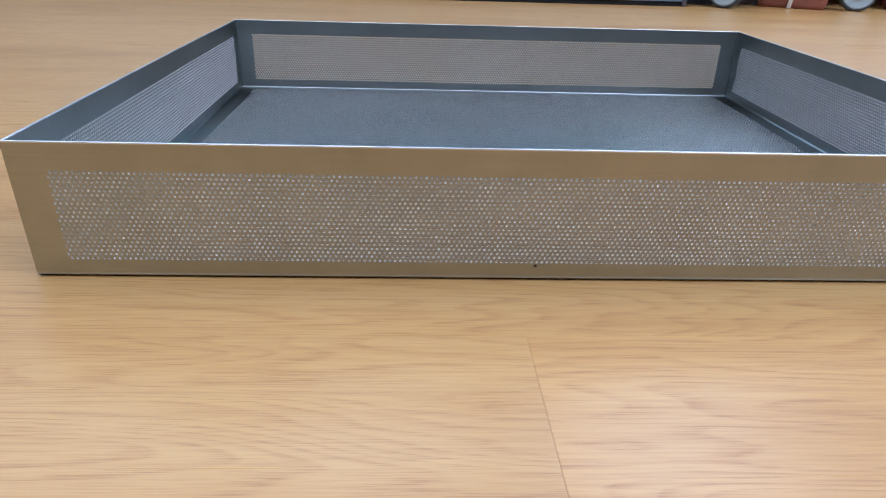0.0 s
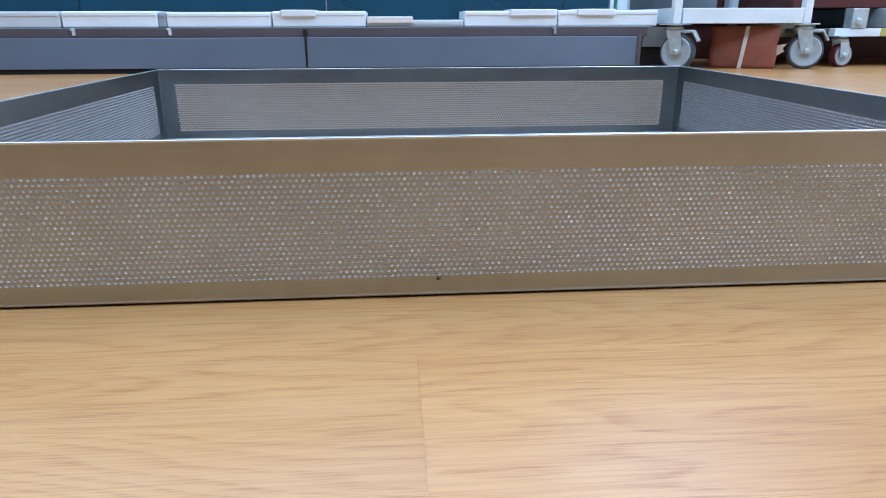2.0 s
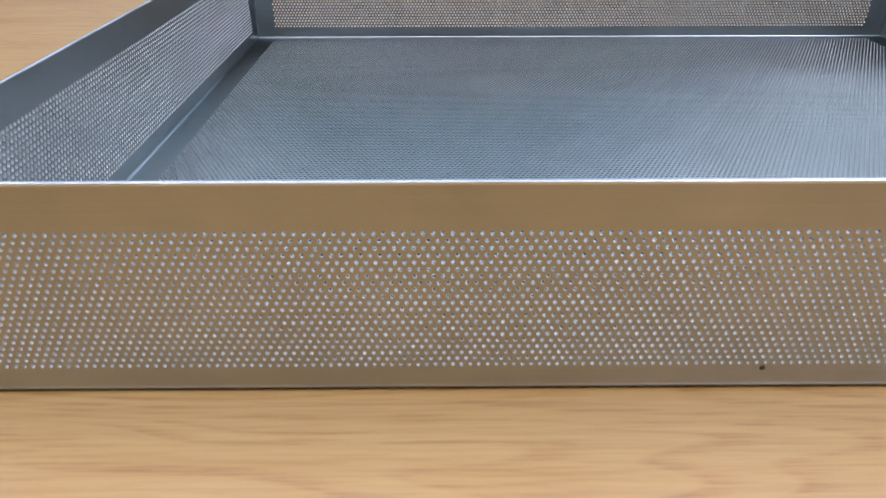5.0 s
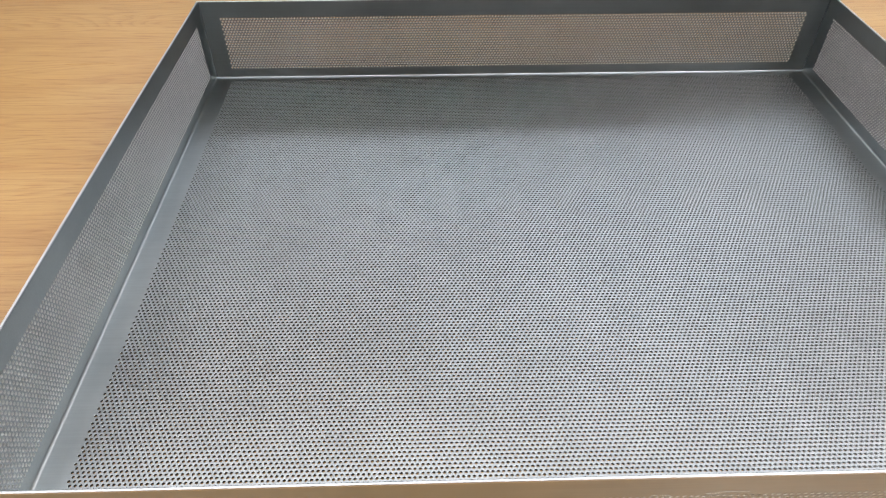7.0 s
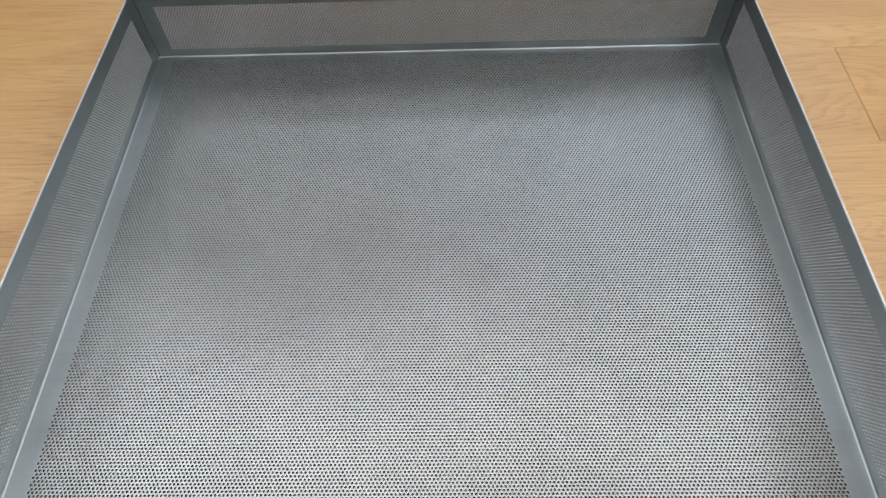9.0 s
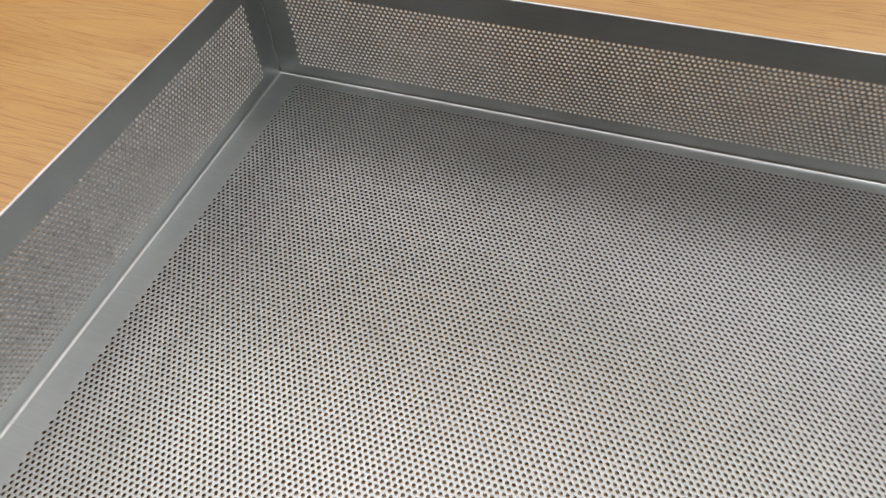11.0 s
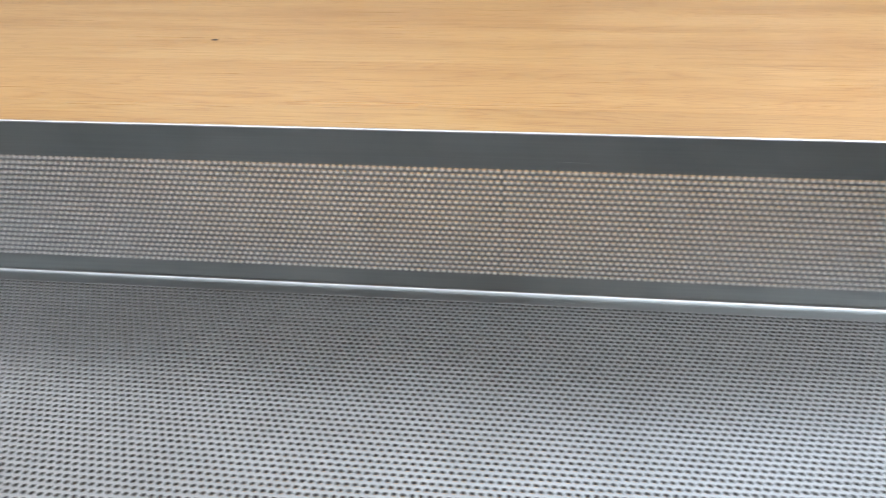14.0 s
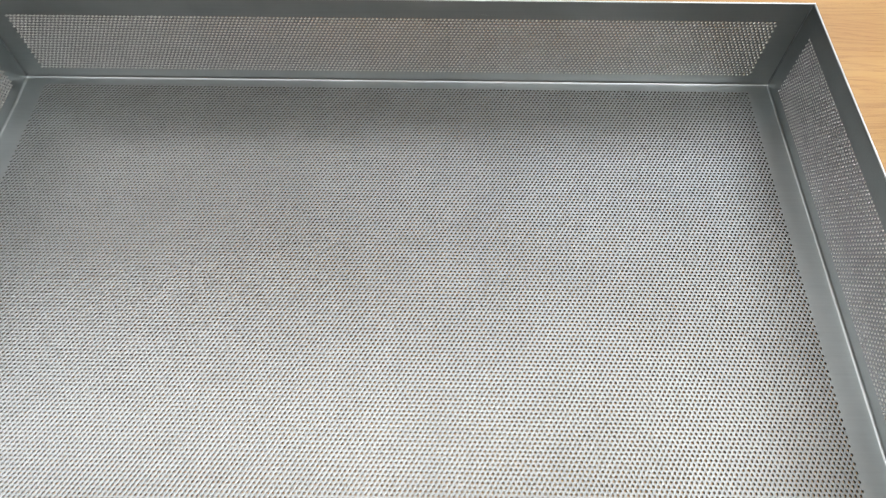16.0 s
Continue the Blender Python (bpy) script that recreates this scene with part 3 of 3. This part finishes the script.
def build_trolley():
    trolley = thing("trolley", (0, 0, 0), "white enamelled steel trolley frame standing on castors", "trolley")
    z0, z1 = 0.1278, 0.1695
    for y in (1.615, 2.05):
        part("rail", box(0.785, 1.142, y, y + 0.022, z0, z1, 0.002), WHITE_PAINT, trolley)
    for x in (0.757, 1.142):
        part("side_rail", box(x, x + 0.022, 1.6375, 2.05, z0, z1, 0.002), WHITE_PAINT, trolley)
        for y in (1.613, 2.05):
            part("post", box(x, x + 0.024, y, y + 0.024, z0 - 0.0005, 0.95, 0.003), WHITE_PAINT, trolley)
    part("shelf_panel", box(0.78, 1.142, 1.6375, 2.05, z0 + 0.012, z0 + 0.016), GREY_PANEL, trolley, "grey lower shelf panel")
    part("back_sheet", box(0.78, 1.142, 2.03, 2.045, 0.245, 0.9), WHITE_PAINT, trolley, "white enamelled back sheet")
    part("upper_shelf", box(0.78, 1.142, 1.6375, 2.03, 0.55, 0.57, 0.002), GREY_PANEL, trolley, "grey upper shelf")
    return trolley


build_trolley()


def build_parcel():
    """The sagging russet parcel under the trolley, with its tape."""
    parcel = thing("parcel", (1.0, 1.662, 0), "russet brown soft parcel bound with white tape under the trolley", "parcel", turn=-25)
    bm = box(-0.094, 0.094, 0, 0.14, 0.0, 0.120)
    bmesh.ops.subdivide_edges(bm, edges=bm.edges, cuts=9, use_grid_fill=True)
    for v in bm.verts:
        x, y, z = v.co.x / 0.094, (v.co.y - 0.07) / 0.07, (v.co.z - 0.06) / 0.06
        fat = 1 - 0.035 * z * z
        v.co.x *= fat * (1 - 0.03 * y * y)
        v.co.y = 0.07 + (v.co.y - 0.07) * (1 - 0.08 * z * z) * (1 - 0.05 * x * x)
        d = noise.noise(v.co * 22) * 0.004
        v.co += Vector((d * (1 if x > 0 else -1), -d, 0 if z < -0.98 else d))
        v.co.z = max(v.co.z, 0.0)
    body = smooth(part("body", bm, BAG, parcel, "creased russet wrapping"))
    tape = bmesh.new()
    line = []
    for i in range(13):
        z = 0.001 + 0.119 * i / 12
        k = (z - 0.06) / 0.06
        line.append((0.006 * (z - 0.06) / 0.06 + 0.0, 0.07 - 0.07 * (1 - 0.08 * k * k) - 0.0045, z))
    rows = [[tape.verts.new((x + dx, y + dy, z)) for dx, dy in ((-0.0055, 0), (0.0055, 0), (0.0055, 0.006), (-0.0055, 0.006))] for x, y, z in line]
    for a, b in zip(rows, rows[1:]):
        for k in range(4):
            tape.faces.new((a[k], a[(k + 1) % 4], b[(k + 1) % 4], b[k]))
    tape.faces.new(rows[0])
    tape.faces.new(rows[-1][::-1])
    bmesh.ops.recalc_face_normals(tape, faces=tape.faces)
    part("tape", tape, STRAP, parcel, "white binding tape")
    tab = bmesh.new()
    corners = ((0.088, 0.020, 0.034), (0.112, 0.012, 0.050), (0.106, 0.014, 0.058), (0.116, 0.010, 0.072), (0.088, 0.020, 0.066))
    lo = [tab.verts.new(p) for p in corners]
    hi = [tab.verts.new((x, y + 0.0015, z)) for x, y, z in corners]
    tab.faces.new(lo)
    tab.faces.new(hi[::-1])
    for i in range(5):
        tab.faces.new((lo[i], hi[i], hi[(i + 1) % 5], lo[(i + 1) % 5]))
    bmesh.ops.recalc_face_normals(tab, faces=tab.faces)
    part("torn_flap", tab, CRUMB, parcel, "pale torn flap of wrapping")
    return parcel


build_parcel()


def build_far_cart():
    """The second cart past the trolley: castors, a pale rail with a yellow length, maroon board above."""
    cart = thing("platform_cart", (0, 0, 0), "low platform cart with a pale and yellow rail and maroon load", "cart")
    y = 1.70
    part("rail", box(1.30, 1.447, y, y + 0.03, 0.089, 0.1125, 0.002), WHITE_PAINT, cart, "pale grey rail")
    part("yellow_rail", box(1.4475, 2.1, y, y + 0.03, 0.089, 0.1125, 0.002), YELLOW, cart, "yellow painted rail")
    part("olive_rail", box(1.06, 1.2995, y + 0.1, y + 0.14, 0.086, 0.125, 0.002), OLIVE, cart, "olive rail")
    part("deck", box(1.2, 2.1, y + 0.0305, y + 0.5, 0.1, 0.112), SHELF_EDGE, cart, "dark deck")
    part("load_board", box(1.19, 2.1, y + 0.06, y + 0.45, 0.172, 0.26, 0.003), MAROON, cart, "maroon board")
    part("load_case", box(1.47, 2.05, y + 0.01, y + 0.40, 0.1125, 0.171, 0.004), HUB, cart, "pale grey case")
    part("bracket", box(1.345, 1.395, y - 0.004, y + 0.035, 0.1126, 0.17, 0.002), ZINC, cart, "zinc bracket")
    part("pivot", moved(lathe([(0.006, -0.01), (0.011, -0.008), (0.011, 0.0)], 16), pose(1.365, y - 0.004, 0.132)), ZINC, cart, "bright pivot bolt")
    return cart


build_far_cart()
build_castor((1.338, 1.712, 0.0340), 10, 0.034, RED_TYRE, False, 0.026, "small zinc castor with a dark red wheel")
build_castor((1.98, 1.72, 0.0340), 10, 0.034, RED_TYRE, False, 0.026, "small zinc castor with a dark red wheel")

# dark store behind the trolley and the cart
dark = thing("store_cabinet", (0, 2.22, 0), "maroon store cabinet behind the trolley, with unseen white reflector doors added on top", "cabinet")
part("carcass", box(0.75, 3.2, 0, 0.5, 0.0, 0.27, 0.004), MAROON, dark)
# unseen white doors, added to brighten the reflections on the right
for k in range(3):
    part("upper_door", box(0.75 + 0.82 * k, 1.566 + 0.82 * k, 0.002, 0.5, 0.2705, 1.3, 0.004), WHITE_PAINT, dark, "unseen white door added as a reflector")
for xa, xb, mat in ((0.75, 1.165, GREY_PANEL), (1.195, 1.335, HUB), (1.338, 1.47, PANEL)):
    part("drawer_front", box(xa, xb, -0.008, -0.0005, 0.125, 0.269, 0.002), mat, dark, "flat drawer front")
block = thing("crate", (0.715, 1.70, 0), "grey crate standing between the rack and the trolley", "crate")
part("body", box(-0.01, 0.075, 0, 0.3, 0.062, 0.1185, 0.003), GREY_PANEL, block)
part("foot", box(-0.01, 0.075, 0.015, 0.29, 0.0, 0.0615), BLACK, block, "dark foot of the crate")


# ---------------------------------------------------------------- small marks on the floor
def build_crumb():
    bm = bmesh.new()
    bmesh.ops.create_icosphere(bm, subdivisions=2, radius=1)
    for v in bm.verts:
        k = 1 + 0.35 * noise.noise(v.co * 1.7)
        v.co = Vector((v.co.x * 0.0015 * k + 0.0004 * v.co.y, v.co.y * 0.0008 * k, 0.0004 + v.co.z * 0.0004))
    return tagged(part("crumb", bm, CRUMB), "tiny pale crumb lying on the floor planks", "crumb")


crumb = build_crumb()
crumb.matrix_world = pose(0.143, -0.1168, 0, 0, 0, -25)


def build_knot():
    bm = lathe([(0.0, 0.00065), (0.0022, 0.0006), (0.0032, 0.0001)], 14, "Z")
    for v in bm.verts:
        v.co.x *= 1.3 + 0.5 * noise.noise(v.co * 700)
    return tagged(part("bark_fleck", bm, SOOT), "small dark fleck of bark on the floor planks", "fleck")


build_knot().matrix_world = pose(-0.2964, 0.9805, 0)

# ---------------------------------------------------------------- floor of planks
PLANK_W, PLANK_L, PLANK_T = 0.1370, 1.83, 0.008
floor = tagged(new("floor"), "honey-coloured oak plank floor with a satin finish", "floor", kind="structure")
part("subfloor", box(ROOM_X0 - T_WALL, ROOM_X1 + T_WALL, ROOM_Y0 - T_WALL, ROOM_Y1 + T_WALL, -0.03, -PLANK_T), SUBFLOOR, floor)


def plank_bm(length):
    bm = box(-length / 2 + 0.00002, length / 2 - 0.00002, -PLANK_W / 2 + 0.00005, PLANK_W / 2 - 0.00005, -PLANK_T, 0.0)
    edges = [e for e in bm.edges if all(v.co.z > -0.001 for v in e.verts) and abs(e.verts[0].co.x - e.verts[1].co.x) < 0.01]
    bmesh.ops.bevel(bm, geom=edges, offset=0.00018, segments=2, affect="EDGES")
    return bm


PLANK = bpy.data.meshes.new("plank")
bm = plank_bm(PLANK_L)
bm.to_mesh(PLANK)
bm.free()
PLANK.materials.append(OAK)
ROW0 = -0.0593 - PLANK_W / 2
SHIFTS = {0: -0.0322, 4: 0.4305}
near, far = [], []
for row in range(-29, 34):
    y = ROW0 + row * PLANK_W
    end = SHIFTS[row] if row in SHIFTS else (0.96 + 0.07 * ((row * 5) % 3) if -0.5 < y < 1.5 else 0.3 + 0.61 * (row % 3) + 0.11 * (row % 2))
    for k in range(-4, 4):
        x0, x1 = end + k * PLANK_L, end + (k + 1) * PLANK_L
        if -1.5 < y < 2.2 and x0 > ROOM_X0 and x1 < ROOM_X1:
            near.append(((x0 + x1) / 2, y))
        else:
            x0, x1 = max(x0, ROOM_X0), min(x1, ROOM_X1)
            if x1 - x0 > 0.02:
                far.append(((x0 + x1) / 2, y, x1 - x0))
for x, y in near:
    ob = new("plank", PLANK)
    ob.parent = floor
    ob.matrix_local = pose(x, y, 0)
    if abs(y - ROW0 - 4 * PLANK_W) < 0.01 and abs(x - SHIFTS[4] - PLANK_L / 2) < 0.01:
        # one board has shrunk and shows open joints
        ob.matrix_local = pose(x + 0.0003, y, 0) @ Matrix.Diagonal((1 - 0.0003 / PLANK_L, 1 - 0.0007 / PLANK_W, 1, 1))
rest = bmesh.new()
for x, y, length in far:
    w, z = PLANK_W / 2 - 0.0002, 0.0
    a, b = x - length / 2 + 0.0002, x + length / 2 - 0.0002
    lo = [rest.verts.new(p) for p in ((a, y - w, -PLANK_T), (b, y - w, -PLANK_T), (b, y + w, -PLANK_T), (a, y + w, -PLANK_T))]
    hi = [rest.verts.new((v.co.x, v.co.y, 0)) for v in lo]
    rest.faces.new(hi)
    for i in range(4):
        rest.faces.new((lo[i], lo[(i + 1) % 4], hi[(i + 1) % 4], hi[i]))
tagged(part("outer_planks", rest, OAK, floor, "oak planks towards the walls"), kind="stuff")
